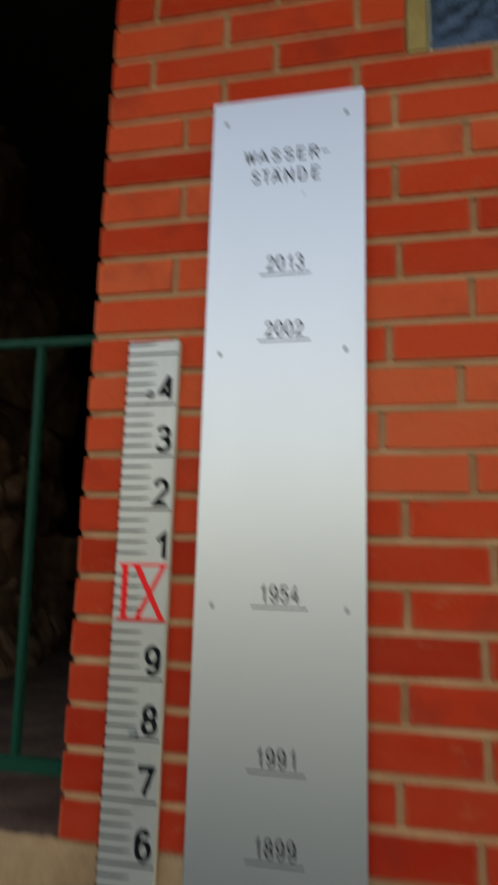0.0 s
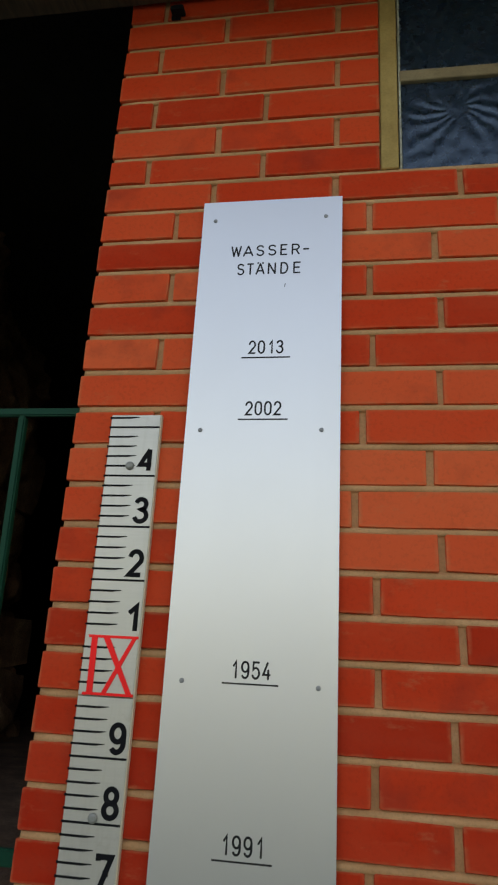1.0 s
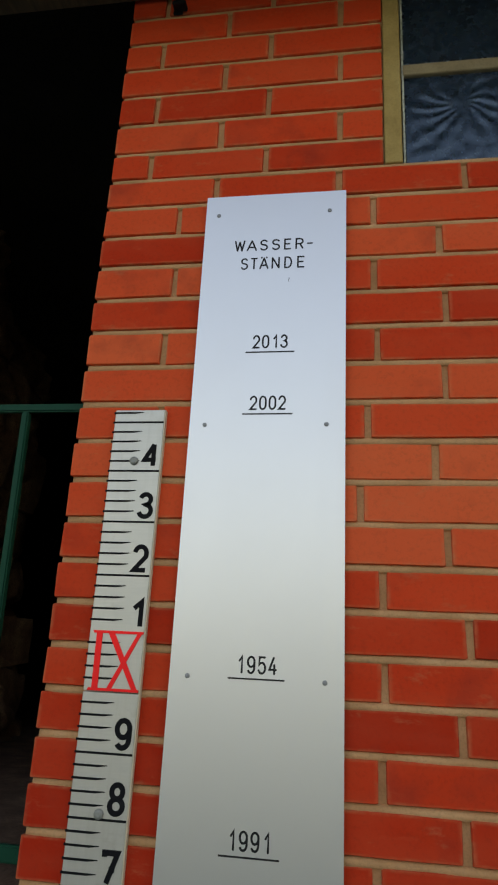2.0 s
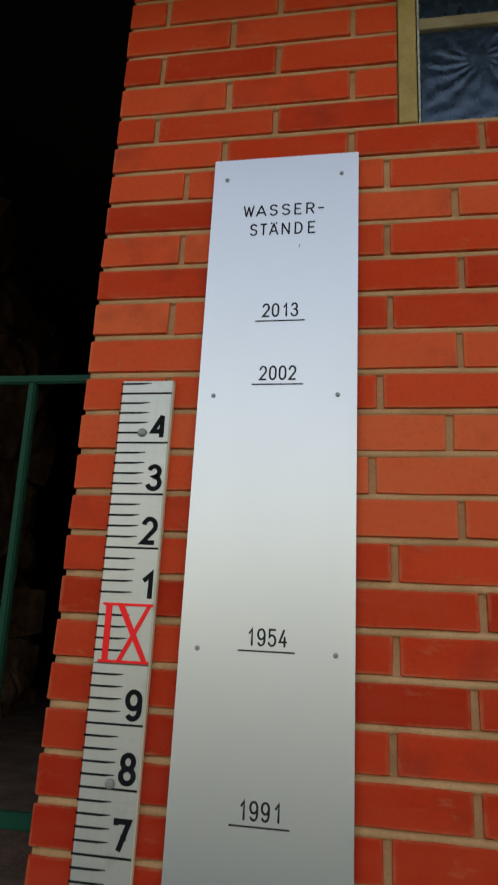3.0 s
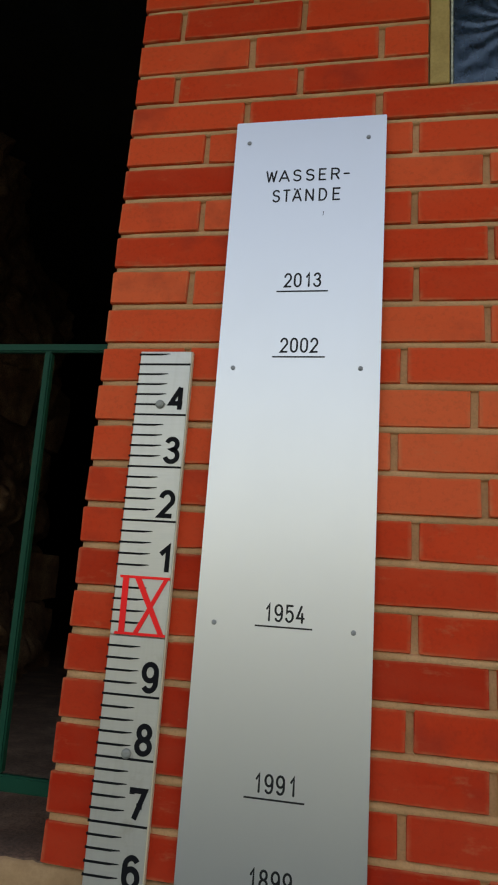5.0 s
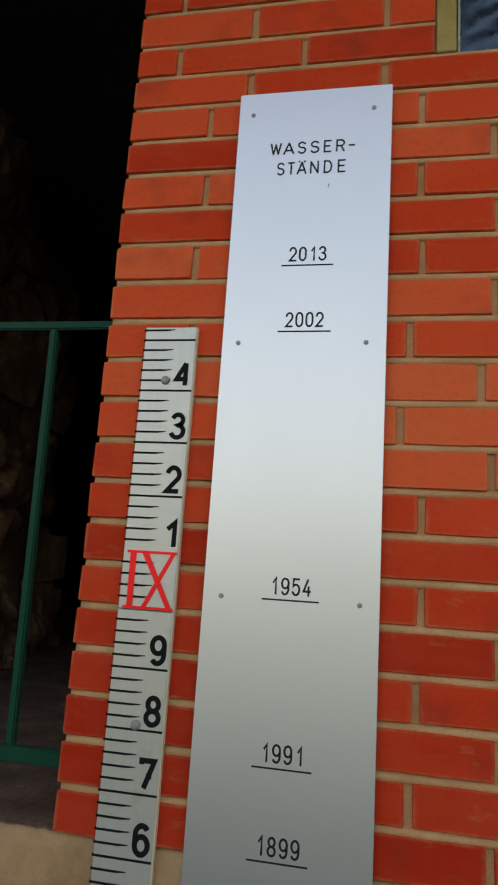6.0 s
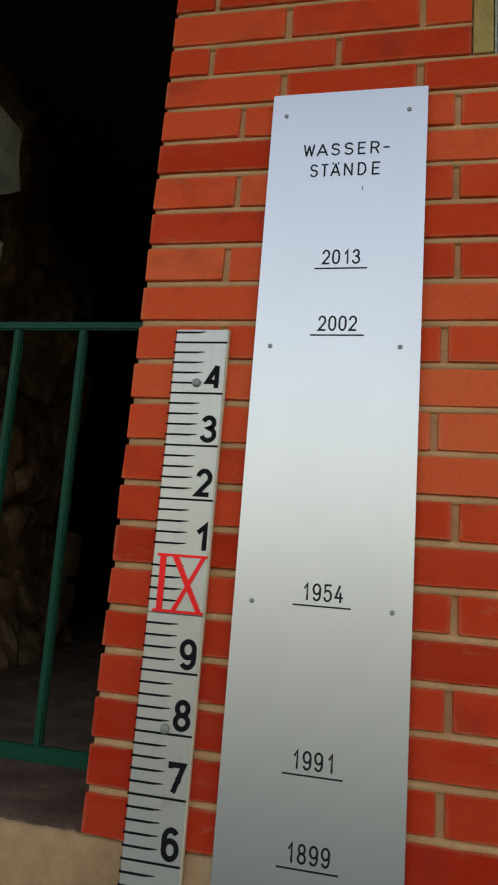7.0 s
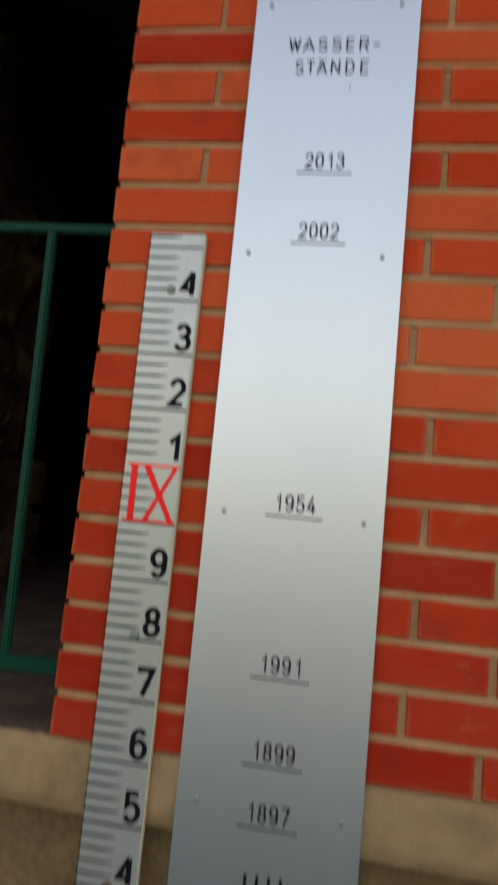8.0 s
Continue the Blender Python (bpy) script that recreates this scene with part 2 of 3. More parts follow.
def arc(cx, cz, rx, rz, a0, a1, n=10):
    """Points on an ellipse between two angles in degrees."""
    return [(cx + rx * math.cos(radians(a0 + (a1 - a0) * k / n)), cz + rz * math.sin(radians(a0 + (a1 - a0) * k / n))) for k in range(n + 1)]


# engraver's letters: each a list of strokes in a unit box; a stroke that ends where it begins is a ring
SIX = [arc(0.5, 0.31, 0.5, 0.31, 180, -180, 20), [(0, 0.31), (0, 0.62)] + arc(0.5, 0.68, 0.5, 0.32, 165, 35)]
STROKES = {
    "W": [[(0, 1), (0.25, 0)], [(0.25, 0), (0.5, 0.9)], [(0.5, 0.9), (0.75, 0)], [(0.75, 0), (1, 1)]],
    "A": [[(0, 0), (0.5, 1)], [(0.5, 1), (1, 0)], [(0.17, 0.3), (0.83, 0.3)]],
    "Ä": [[(0, 0), (0.5, 1)], [(0.5, 1), (1, 0)], [(0.17, 0.3), (0.83, 0.3)], [(0.18, 1.03), (0.18, 1.09)], [(0.82, 1.03), (0.82, 1.09)]],
    "S": [arc(0.5, 0.76, 0.47, 0.24, 25, 265, 14) + arc(0.5, 0.26, 0.5, 0.26, 85, -155, 14)],
    "E": [[(1, 1), (0, 1), (0, 0), (1, 0)], [(0, 0.52), (0.85, 0.52)]],
    "R": [[(0, 0), (0, 1)] + arc(0.56, 0.74, 0.44, 0.26, 90, -90) + [(0.03, 0.48)], [(0.56, 0.48), (1, 0)]],
    "T": [[(0, 1), (1, 1)], [(0.5, 1), (0.5, 0)]],
    "N": [[(0, 0), (0, 1)], [(0, 1), (1, 0)], [(1, 0), (1, 1)]],
    "D": [[(0, 0), (0, 1)] + arc(0.42, 0.5, 0.58, 0.5, 90, -90, 14) + [(0, 0)]],
    "-": [[(0, 0.48), (1, 0.48)]],
    "0": [arc(0.5, 0.68, 0.5, 0.32, 0, 180) + arc(0.5, 0.32, 0.5, 0.32, 180, 360) + [(1, 0.68)]],
    "1": [[(0, 0.72), (1, 1), (1, 0)]],
    "2": [arc(0.5, 0.70, 0.5, 0.30, 170, -28, 12) + [(0, 0), (1, 0)]],
    "3": [arc(0.47, 0.765, 0.45, 0.235, 165, -85, 12) + arc(0.47, 0.265, 0.53, 0.265, 85, -165, 14)],
    "4": [[(0.62, 1), (0, 0.26), (1, 0.26)], [(0.74, 0.56), (0.74, 0)]],
    "5": [[(0.93, 1), (0.12, 1), (0.08, 0.54)] + arc(0.48, 0.33, 0.52, 0.33, 128, -155, 14)],
    "6": SIX,
    "7": [[(0, 1), (1, 1), (0.35, 0)]],
    "8": [arc(0.5, 0.755, 0.43, 0.245, 0, 360, 18), arc(0.5, 0.255, 0.5, 0.255, 0, 360, 18)],
    "9": [[(1 - x, 1 - z) for x, z in stroke] for stroke in SIX],
}


def ribbon(bm, pts, hw, y0, y1, cap):
    """A flat stroke of half-width hw along (x, z) points, from y0 (front) to y1."""
    pts = [Vector(p) for k, p in enumerate(pts) if k == 0 or (Vector(p) - Vector(pts[k - 1])).length > 1e-7]
    ring = (pts[0] - pts[-1]).length < 1e-7
    if ring:
        pts = pts[:-1]
    n = len(pts)
    left, right = [], []
    for k, p in enumerate(pts):
        a = (p - pts[k - 1]).normalized() if k or ring else None
        b = (pts[(k + 1) % n] - p).normalized() if k < n - 1 or ring else None
        a, b = a or b, b or a
        t = (a + b).normalized()
        m = Vector((-t.y, t.x)) * hw / max(0.45, t.dot(b))
        left.append(p + m)
        right.append(p - m)
    if cap and not ring:
        for end, step in ((0, 1), (-1, -1)):
            c, d = pts[end], (pts[end] - pts[end + step]).normalized()
            left.insert(0 if end == 0 else len(left), c + d * hw * 0.75 + (left[end] - c) * 0.6)
            right.insert(0 if end == 0 else len(right), c + d * hw * 0.75 + (right[end] - c) * 0.6)
    n = len(left)
    rows = [[bm.verts.new((q.x, y, q.y)) for q in side] for side, y in ((left, y1), (left, y0), (right, y0), (right, y1))]
    for k in range(n if ring else n - 1):
        for r in range(3):
            bm.faces.new((rows[r][k], rows[r][(k + 1) % n], rows[r + 1][(k + 1) % n], rows[r + 1][k]))
    if not ring:
        bm.faces.new([r[0] for r in rows])
        bm.faces.new([r[-1] for r in rows])


def lettering(name, chars, z0, z1, y, depth, material, parent, hw=0.0014, cap=True, heavy=None):
    """Filled letters on the plane y, from (letter, x0, x1) boxes."""
    bm = bmesh.new()
    for c, x0, x1 in chars:
        for k, stroke in enumerate((heavy or {}).get(c, STROKES[c])):
            spot = [(x0 + hw + u * (x1 - x0 - 2 * hw), z0 + hw + v * (z1 - z0 - 2 * hw)) for u, v in stroke]
            ribbon(bm, spot, hw, y - depth - 0.00008 * k, y + 0.0003, cap)
    bmesh.ops.recalc_face_normals(bm, faces=bm.faces)
    return part(name, bm, material, parent)


def rough_sheet(nx, nz, fn):
    """A grid whose points come from fn(u, v) in 0..1."""
    bm = bmesh.new()
    g = [[bm.verts.new(fn(i / nx, j / nz)) for j in range(nz + 1)] for i in range(nx + 1)]
    for i in range(nx):
        for j in range(nz):
            f = bm.faces.new((g[i][j], g[i + 1][j], g[i + 1][j + 1], g[i][j + 1]))
            f.smooth = True
    return bm


# ---- the setting ----
EDGE_X, BASE_Z, SOFFIT_Z = -0.187, 1.119, 3.14
WIN = (0.434, 1.290, 2.598, 3.412)         # left, right, bottom, top of the glass-block window
RIGHT, BACK, TOP, LEFT = 3.2, 9.0, 3.75, -5.0

def ground_point(u, v):
    """Flat before the building; an added, unseen rise beyond darkens the plate's low reflections."""
    x, y = (u - 0.5) * 3000 * abs(u * 2 - 1) ** 2, (v - 0.5) * 3000 * abs(v * 2 - 1) ** 2
    k = min(1, max(0, (-y - 10) / 70))
    return (x, y, 5.5 * k * k * (3 - 2 * k) * (1 + 0.25 * noise.noise((x * 0.02, y * 0.02, 0))))
tagged(part("ground", rough_sheet(90, 90, ground_point), GROUND), "pale grey gravel ground in front of the building", "ground", kind="structure")

wall = new("wall_front")
tagged(wall, "red brick wall with tan mortar joints above a concrete plinth", "wall", kind="structure")
core = box(EDGE_X + 0.0080, WIN[0], 0.0080, 0.30, BASE_Z, TOP)
box(WIN[1], RIGHT, 0.0080, 0.30, BASE_Z, TOP, bm=core)
box(WIN[0], WIN[1], 0.0080, 0.30, BASE_Z, WIN[2], bm=core)
box(WIN[0], WIN[1], 0.0125, 0.30, WIN[3], TOP, bm=core)
part("mortar", core, MORTAR, wall, "tan recessed mortar joints")

plinth = rough_sheet(400, 8, lambda u, v: (LEFT + u * (RIGHT - LEFT), 0.0, v))
for v in plinth.verts:
    x, k = v.co.x, round(v.co.z * 8)
    ripple = 0.0030 * noise.noise((x * 9, k * 0.5, 1)) + 0.0018 * noise.noise((x * 31, k * 1.3, 4))
    z = (0.999, 0.999, 1.003, 1.03, 1.06, 1.09, 1.113, BASE_Z - 0.001, BASE_Z - 0.001)[k]
    y = (0.32, 0.010, 0.003, 0.002, 0.002, 0.002, 0.003, 0.009, 0.32)[k]
    v.co = (x, y + (ripple if 0 < k < 8 else 0), z + (1.3 * ripple if k in (1, 2) else 0))
bmesh.ops.recalc_face_normals(plinth, faces=plinth.faces)
tagged(part("plinth", plinth, CONCRETE), "tan concrete plinth band under the brick wall", "plinth", kind="structure")

def rubble_point(u, v):
    x, z = LEFT + u * (RIGHT - LEFT), -0.02 + v * 1.018
    d = 0.020 * noise.noise((x * 7, z * 7, 3)) + 0.010 * noise.noise((x * 25, z * 25, 5))
    return (x, 0.034 - d, z)
base = rough_sheet(330, 60, rubble_point)
tagged(part("wall_base", base, RUBBLE), "rough weathered sandstone base wall", "wall", kind="structure")

def sill_point(u, v):
    """Worn threshold: a ragged front edge and a pitted top."""
    x, y = -1.55 + u * (EDGE_X + 0.006 + 1.55), 0.008 + max(0, v - 0.1) / 0.9 * 0.322
    pit = 0.0030 * noise.noise((x * 13, y * 13, 2)) + 0.0022 * noise.noise((x * 41, y * 41, 6))
    if v < 0.05:
        return (x, y + 0.010, BASE_Z - 0.05)
    edge = max(0, 1 - (y - 0.008) / 0.03)
    return (x, y + edge * abs(pit) * 5.0, BASE_Z + 0.005 + pit - 0.003 * edge)


tagged(part("sill", rough_sheet(110, 30, sill_point), PAVING), "worn grey threshold under the railing", "sill", kind="structure")
# closing walls and ceiling wear the near-black that stands in for shade
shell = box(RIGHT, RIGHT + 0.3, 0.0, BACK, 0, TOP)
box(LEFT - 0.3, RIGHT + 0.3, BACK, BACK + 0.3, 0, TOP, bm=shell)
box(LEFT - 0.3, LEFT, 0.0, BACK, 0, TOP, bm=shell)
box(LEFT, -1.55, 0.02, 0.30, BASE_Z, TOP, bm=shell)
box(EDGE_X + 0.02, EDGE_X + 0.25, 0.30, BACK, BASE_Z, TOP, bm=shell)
tagged(part("wall_rear", shell, CAVE), "plain side and rear walls, coloured near black as deep shade", "wall", kind="structure")
tagged(part("ceiling", box(LEFT, RIGHT, 0.30, BACK, 3.55, TOP), CAVE), "plain passage ceiling, coloured near black as deep shade", "ceiling", kind="structure")
tagged(part("floor", box(LEFT, RIGHT, 0.32, BACK, 0.9, BASE_Z - 0.006), PAVING), "worn grey concrete floor of the passage", "floor", kind="structure")

# roof with its boarded soffit
roof = new("roof")
tagged(roof, "roof with a dark-stained boarded soffit over the wall", "roof", kind="structure")
part("roof_deck", box(LEFT - 0.5, RIGHT + 0.5, -0.46, BACK + 0.5, SOFFIT_Z + 0.57, SOFFIT_Z + 0.70), TIMBER, roof)
part("fascia_board", box(LEFT - 0.5, RIGHT + 0.5, -0.485, -0.46, SOFFIT_Z - 0.01, SOFFIT_Z + 0.70), TIMBER, roof)
for k in range(4):
    part("soffit_board", box(LEFT - 0.5, RIGHT + 0.5, -0.458 + k * 0.113, -0.350 + k * 0.113, SOFFIT_Z, SOFFIT_Z + 0.02, 0.003), TIMBER, roof)
hook = new("hook")
hook.location = (-0.066, -0.004, 3.112)
tagged(hook, "small black iron hook on the brick wall under the soffit", "hook")
part("back_plate", box(-0.012, 0.012, -0.004, 0.0035, -0.022, 0.027, 0.002), BLACK, hook)
part("hook_arm", box(-0.008, 0.026, -0.032, -0.0042, -0.022, -0.010, 0.003), BLACK, hook)

# ---- glass-block window ----
window = new("window_1")
tagged(window, "glass-block window set in tan mortar in the brick wall", "window", kind="structure")
GX, GZ, GP, GS = 0.479, 2.600, 0.281, 0.247
part("window_frame", box(WIN[0] + 0.001, GX - 0.006, -0.002, 0.10, WIN[2] + 0.001, WIN[3] - 0.001, 0.002), RENDER, window, "ochre mortar strip beside the glass")
# added pale strip: draws the bright line along the glass rim
part("sealant", box(GX - 0.0025, GX + 0.002, 0.010, 0.08, GZ, WIN[3] - 0.002), PALE, window, "pale strip drawing the bright rim line of the glass")
bars = bmesh.new()
for j in range(1, 3):
    box(GX, WIN[1] - 0.002, 0.008, 0.09, GZ + j * GP - 0.0325, GZ + j * GP - 0.0015, 0.002, bm=bars)
for i in range(1, 3):
    x = GX + i * GP - 0.0325
    for j in range(3):
        box(x, x + 0.031, 0.008, 0.09, GZ + j * GP, GZ + j * GP + GS, 0.002, bm=bars)
part("window_bars", bars, GROUT, window, "narrow mortar joints between the glass blocks")


def glass_block():
    """A hollow pressed block: a flat rim and a face with swirling radial ridges."""
    n, s = 64, GS - 0.004
    def face(sign, y):
        def fn(u, v):
            x, z = (u - 0.5) * s, (v - 0.5) * s
            r, a = math.hypot(x, z - 0.04), math.atan2(z - 0.04, x)
            rim = min(1.0, max(0.0, (s / 2 - max(abs(x), abs(z)) - 0.008) / 0.010))
            bend = 2.6 * noise.noise((x * 14, z * 14, 2)) + 1.2 * noise.noise((x * 34, z * 34, 5))
            wave = math.sin(a * 14 + r * 52 + bend) * min(1, r / 0.03)
            return (x, y + sign * rim * (0.0008 * wave + 0.0010 * noise.noise((x * 30, z * 30, 7))), z)
        return rough_sheet(n, n, fn)
    bm = face(1, 0.0)
    other = face(-1, 0.075)
    bmesh.ops.reverse_faces(other, faces=other.faces[:])
    tmp = bpy.data.meshes.new("tmp")
    other.to_mesh(tmp)
    other.free()
    bm.from_mesh(tmp)
    bpy.data.meshes.remove(tmp)
    edges = [e for e in bm.edges if e.is_boundary]
    bmesh.ops.bridge_loops(bm, edges=edges)
    bmesh.ops.recalc_face_normals(bm, faces=bm.faces)
    return bm


block = None
for i in range(3):
    for j in range(3):
        if block is None:
            ob = block = part("pane", glass_block(), GLASS, window, "pressed glass block with swirling ridges")
        else:
            ob = new("pane", block.data)
            ob.parent = window
        ob.location = (GX + i * GP + GS / 2, 0.016, GZ + j * GP + GS / 2)
        ob.rotation_euler = (0, radians(180 * (i % 2)), 0)

# ---- passage: rock wall, stone block, railing ----
def rock_point(u, v):
    y, z = 0.35 + u * 2.6, 1.08 + v * 2.5
    big = noise.noise((y * 1.4, z * 1.6, 1.0)) * 0.16
    cell = noise.voronoi((y * 2.4 + 0.3 * noise.noise((y * 4, z * 4, 6)), 0.7, z * 3.4))[0]
    d = 0.07 * min(1, (cell[1] - cell[0]) * 3.5) + 0.03 * noise.noise((y * 11, z * 11, 4)) + 0.012 * noise.noise((y * 30, z * 30, 8))
    return (-1.38 + big + d - 0.5 * u * u + 0.16 * max(0, 2.15 - z), y, z)
tagged(part("rock_wall", rough_sheet(230, 150, rock_point), ROCK), "rugged dark rubble stone wall inside the passage", "rock wall", kind="structure")
def rubble_stone(y, z, w, h, seed):
    """One rough slab of the dry-laid wall, its weathered face towards the passage."""
    bm = box(-0.20, 0.0, -w / 2, w / 2, -h / 2, h / 2)
    bmesh.ops.subdivide_edges(bm, edges=bm.edges[:], cuts=3, use_grid_fill=True)
    for v in bm.verts:
        p = v.co
        round_off = 1 - 0.05 * (abs(p.y) / (w / 2)) ** 4 * (abs(p.z) / (h / 2)) ** 2
        q = Vector((p.x, p.y * round_off, p.z * round_off)) + 0.020 * noise.noise_vector(p * 7 + Vector((seed * 3.1, 0, 0)))
        v.co = q
    bm.transform(Matrix.Translation((-1.285 - 0.19 * max(0, y - 0.5) + 0.16 * max(0, 2.15 - z), y, z)) @ Matrix.Rotation(0.10 * math.sin(seed * 5), 4, "X") @ Matrix.Rotation(0.16 * math.sin(seed * 3), 4, "Z"))
    return bm


stones = random.Random(11)
z, rock = 1.13, bpy.data.objects["rock_wall"]
while z < 2.75:
    h, y = stones.uniform(0.26, 0.44), 0.40 + stones.uniform(0, 0.12)
    while y < 2.2:
        w = stones.uniform(0.38, 0.70)
        part("stone", rubble_stone(y + w / 2, z + h / 2, w * 0.97, h * 0.95, stones.uniform(0, 9)), ROCK, rock)
        y += w
    z += h
corbel = prism([(-1.46, 3.19), (-1.08, 3.115), (-0.957, 2.990), (-0.930, 2.776), (-1.000, 2.756), (-1.46, 2.73)], 0.31, 0.64)
bmesh.ops.subdivide_edges(corbel, edges=corbel.edges[:], cuts=5, use_grid_fill=True)
for v in corbel.verts:
    v.co += Vector([0.016 * noise.noise(v.co * 6 + Vector((k, 0, 0))) for k in (0, 5, 9)])
tagged(part("stone_block", corbel, PALE), "pale hewn stone block projecting from the rock wall", "stone block")

sign = new("sign_board")
tagged(sign, "small dark board in a pale grey frame on the rock wall", "sign")
part("panel", box(-1.30, -0.967, 0.623, 0.632, 2.3605, 2.562), BLACK, sign)
for a in ((-1.30, -0.955, 2.562, 2.574), (-1.30, -0.955, 2.348, 2.360), (-0.967, -0.955, 2.3605, 2.5615)):
    part("frame", box(a[0], a[1], 0.617, 0.636, a[2], a[3], 0.003, 2), PALE, sign)

railing = new("railing")
tagged(railing, "dark green painted steel railing across the passage opening", "railing")
RY, RX0 = 0.05, -1.55
def bar(name, x0, x1, z0, z1, d, y=RY):
    return part(name, box(x0, x1, y - d / 2, y + d / 2, z0, z1, 0.003, 2), GREEN, railing)
bar("top_rail", RX0, EDGE_X + 0.004, 2.0465, 2.0645, 0.014)
bar("bottom_rail", RX0, EDGE_X + 0.004, 1.208, 1.236, 0.016)
for k in range(8):
    x = -0.327 - 0.1485 * k
    b = bmesh.new()
    box(-0.0080, 0.0080, RY - 0.009, RY + 0.009, 1.2365, 2.046, 0.003, 2, bm=b)
    for v in b.verts:
        v.co.x += x + 0.018 * (2.035 - v.co.z) / 0.8
    part("baluster", b, GREEN, railing)

# ---- water level plate ----
plate = new("water_level_plate")
plate.location = (0.0505, -0.012, 0.70)
tagged(plate, "tall brushed aluminium plate engraved with flood years on the brick wall", "plate")
PX, PZ = plate.location.x, plate.location.z
part("sheet", box(0, 0.3020, 0, 0.003, 0, 2.5262 - PZ, 0.0009, 2), PLATE, plate)
spacer = None
for x, z in ((0.079, 2.477), (0.318, 2.476), (0.081, 1.994), (0.317, 1.994), (0.083, 1.532), (0.320, 1.532), (0.085, 1.060), (0.321, 1.058)):
    if spacer is None:
        ob = part("screw", screw_head(0.0044, 0.0020), SCREW, plate, "small dull steel screw head")
        spacer = part("spacer", box(-0.008, 0.008, 0.0032, 0.0125, -0.008, 0.008), STEEL, plate)
        sp = spacer
        first = ob
    else:
        ob, sp = new("screw", first.data), new("spacer", spacer.data)
        ob.parent = sp.parent = plate
    ob.location = (x - PX, -0.0002, z - PZ)
    sp.location = (x - PX, 0, z - PZ)

def engraved(chars, z0, z1, hw=0.0017):
    return lettering("lettering", [(c, a - PX, b - PX) for c, a, b in chars], z0 - PZ, z1 - PZ, 0.0, 0.0004, ENGRAVED, plate, hw)
engraved([("W", 0.1180, 0.1408), ("A", 0.1441, 0.1666), ("S", 0.1724, 0.1896), ("S", 0.1976, 0.2153), ("E", 0.2235, 0.2388), ("R", 0.2474, 0.2647), ("-", 0.2712, 0.2845)], 2.384, 2.411)
engraved([("S", 0.1336, 0.1493), ("T", 0.1544, 0.1694), ("Ä", 0.1731, 0.1927), ("N", 0.1988, 0.2160), ("D", 0.2252, 0.2419), ("E", 0.2521, 0.2677)], 2.339, 2.367)
for year, z in (("2013", 2.148), ("2002", 2.016), ("1954", 1.532), ("1991", 1.265), ("1899", 1.127), ("1897", 1.032)):
    engraved([(c, 0.1675 + 0.0187 * k + (0.004 if c == "1" else 0), 0.1825 + 0.0187 * k - (0.003 if c == "1" else 0)) for k, c in enumerate(year)], z + 0.008, z + 0.038, 0.0018)
    part("underline", box(0.154 - PX, 0.252 - PX, -0.0005, 0.0003, z - 0.0014 - PZ, z + 0.0014 - PZ), ENGRAVED, plate)
for k in range(4):
    x = 0.170 + k * 0.019
    part("worn_digit", box(x + 0.003 - PX, x + 0.008 - PX, -0.0005, 0.0003, 0.933 - PZ, 0.962 - PZ), ENGRAVED, plate)
part("underline", box(0.156 - PX, 0.252 - PX, -0.0005, 0.0003, 0.9238 - PZ, 0.9262 - PZ), ENGRAVED, plate)
part("scratch", prism([(0.236 - PX, 2.316 - PZ), (0.2375 - PX, 2.316 - PZ), (0.236 - PX, 2.307 - PZ), (0.235 - PX, 2.307 - PZ)], -0.0004, 0.0003), ENGRAVED, plate)

# ---- gauge staff ----
staff = new("gauge_staff")
staff.location = (-0.104, -0.012, 0.62)
tagged(staff, "white enamelled gauge staff with black marks on the brick wall", "gauge staff")
SZ, SW, STOP = staff.location.z, 0.105, 2.027
seams = [0.62, 1.0, 1.498, STOP]
for a, b in zip(seams, seams[1:]):
    part("board", box(0.001, SW - 0.0022, 0, 0.012, a - SZ + 0.0006, b - SZ - 0.0006, 0.0012), ENAMEL, staff)
part("edge_strip", box(SW - 0.0024, SW, -0.0003, 0.0118, 0, STOP - SZ - 0.001, 0.0008), EDGE, staff, "cream edge strip")

def tick(length, taper):
    t = 0.0019
    return prism([(-0.0012, t), (length - 0.002, t), (length, t * 0.4 if taper else t), (length - taper, -t), (-0.0012, -t)], -0.0006, 0.004)
long_tick, short_tick = None, None
for k in range(31, 102):
    z = k * 0.02
    if z > STOP - 0.004:
        break
    major = k % 5 == 0
    if major and abs(z - 1.5) < 0.001 or abs(z - 1.6) < 0.001:
        continue
    if major:
        if long_tick is None:
            ob = long_tick = part("graduation", tick(SW - 0.003, 0), BLACK, staff)
        else:
            ob = new("graduation", long_tick.data)
    else:
        if short_tick is None:
            ob = short_tick = part("graduation", tick(0.061, 0.018), BLACK, staff)
        else:
            ob = new("graduation", short_tick.data)
    ob.parent = staff
    ob.location = (0, 0, z - SZ)
# the staff's own shapes: a closed four and a crossed seven
PAINTED = {"4": [[(0.78, 0), (0.78, 1)], [(0.78, 1), (0, 0.28), (1, 0.28)]], "7": [[(0, 0.86), (0, 1), (1, 1), (0.3, 0)], [(0.42, 0.46), (0.86, 0.46)]]}
for digit, z in (("4", 1.9), ("3", 1.8), ("2", 1.7), ("1", 1.6), ("9", 1.4), ("8", 1.3), ("7", 1.2), ("6", 1.1), ("5", 1.0), ("4", 0.9), ("3", 0.8), ("2", 0.7)):
    w = 0.022 if digit == "1" else 0.031
    lettering("numeral", [(digit, 0.0975 - w, 0.0975)], z + 0.006 - SZ, z + 0.058 - SZ, 0.0, 0.0008, BLACK, staff, 0.0044, False, PAINTED)
numeral = bmesh.new()
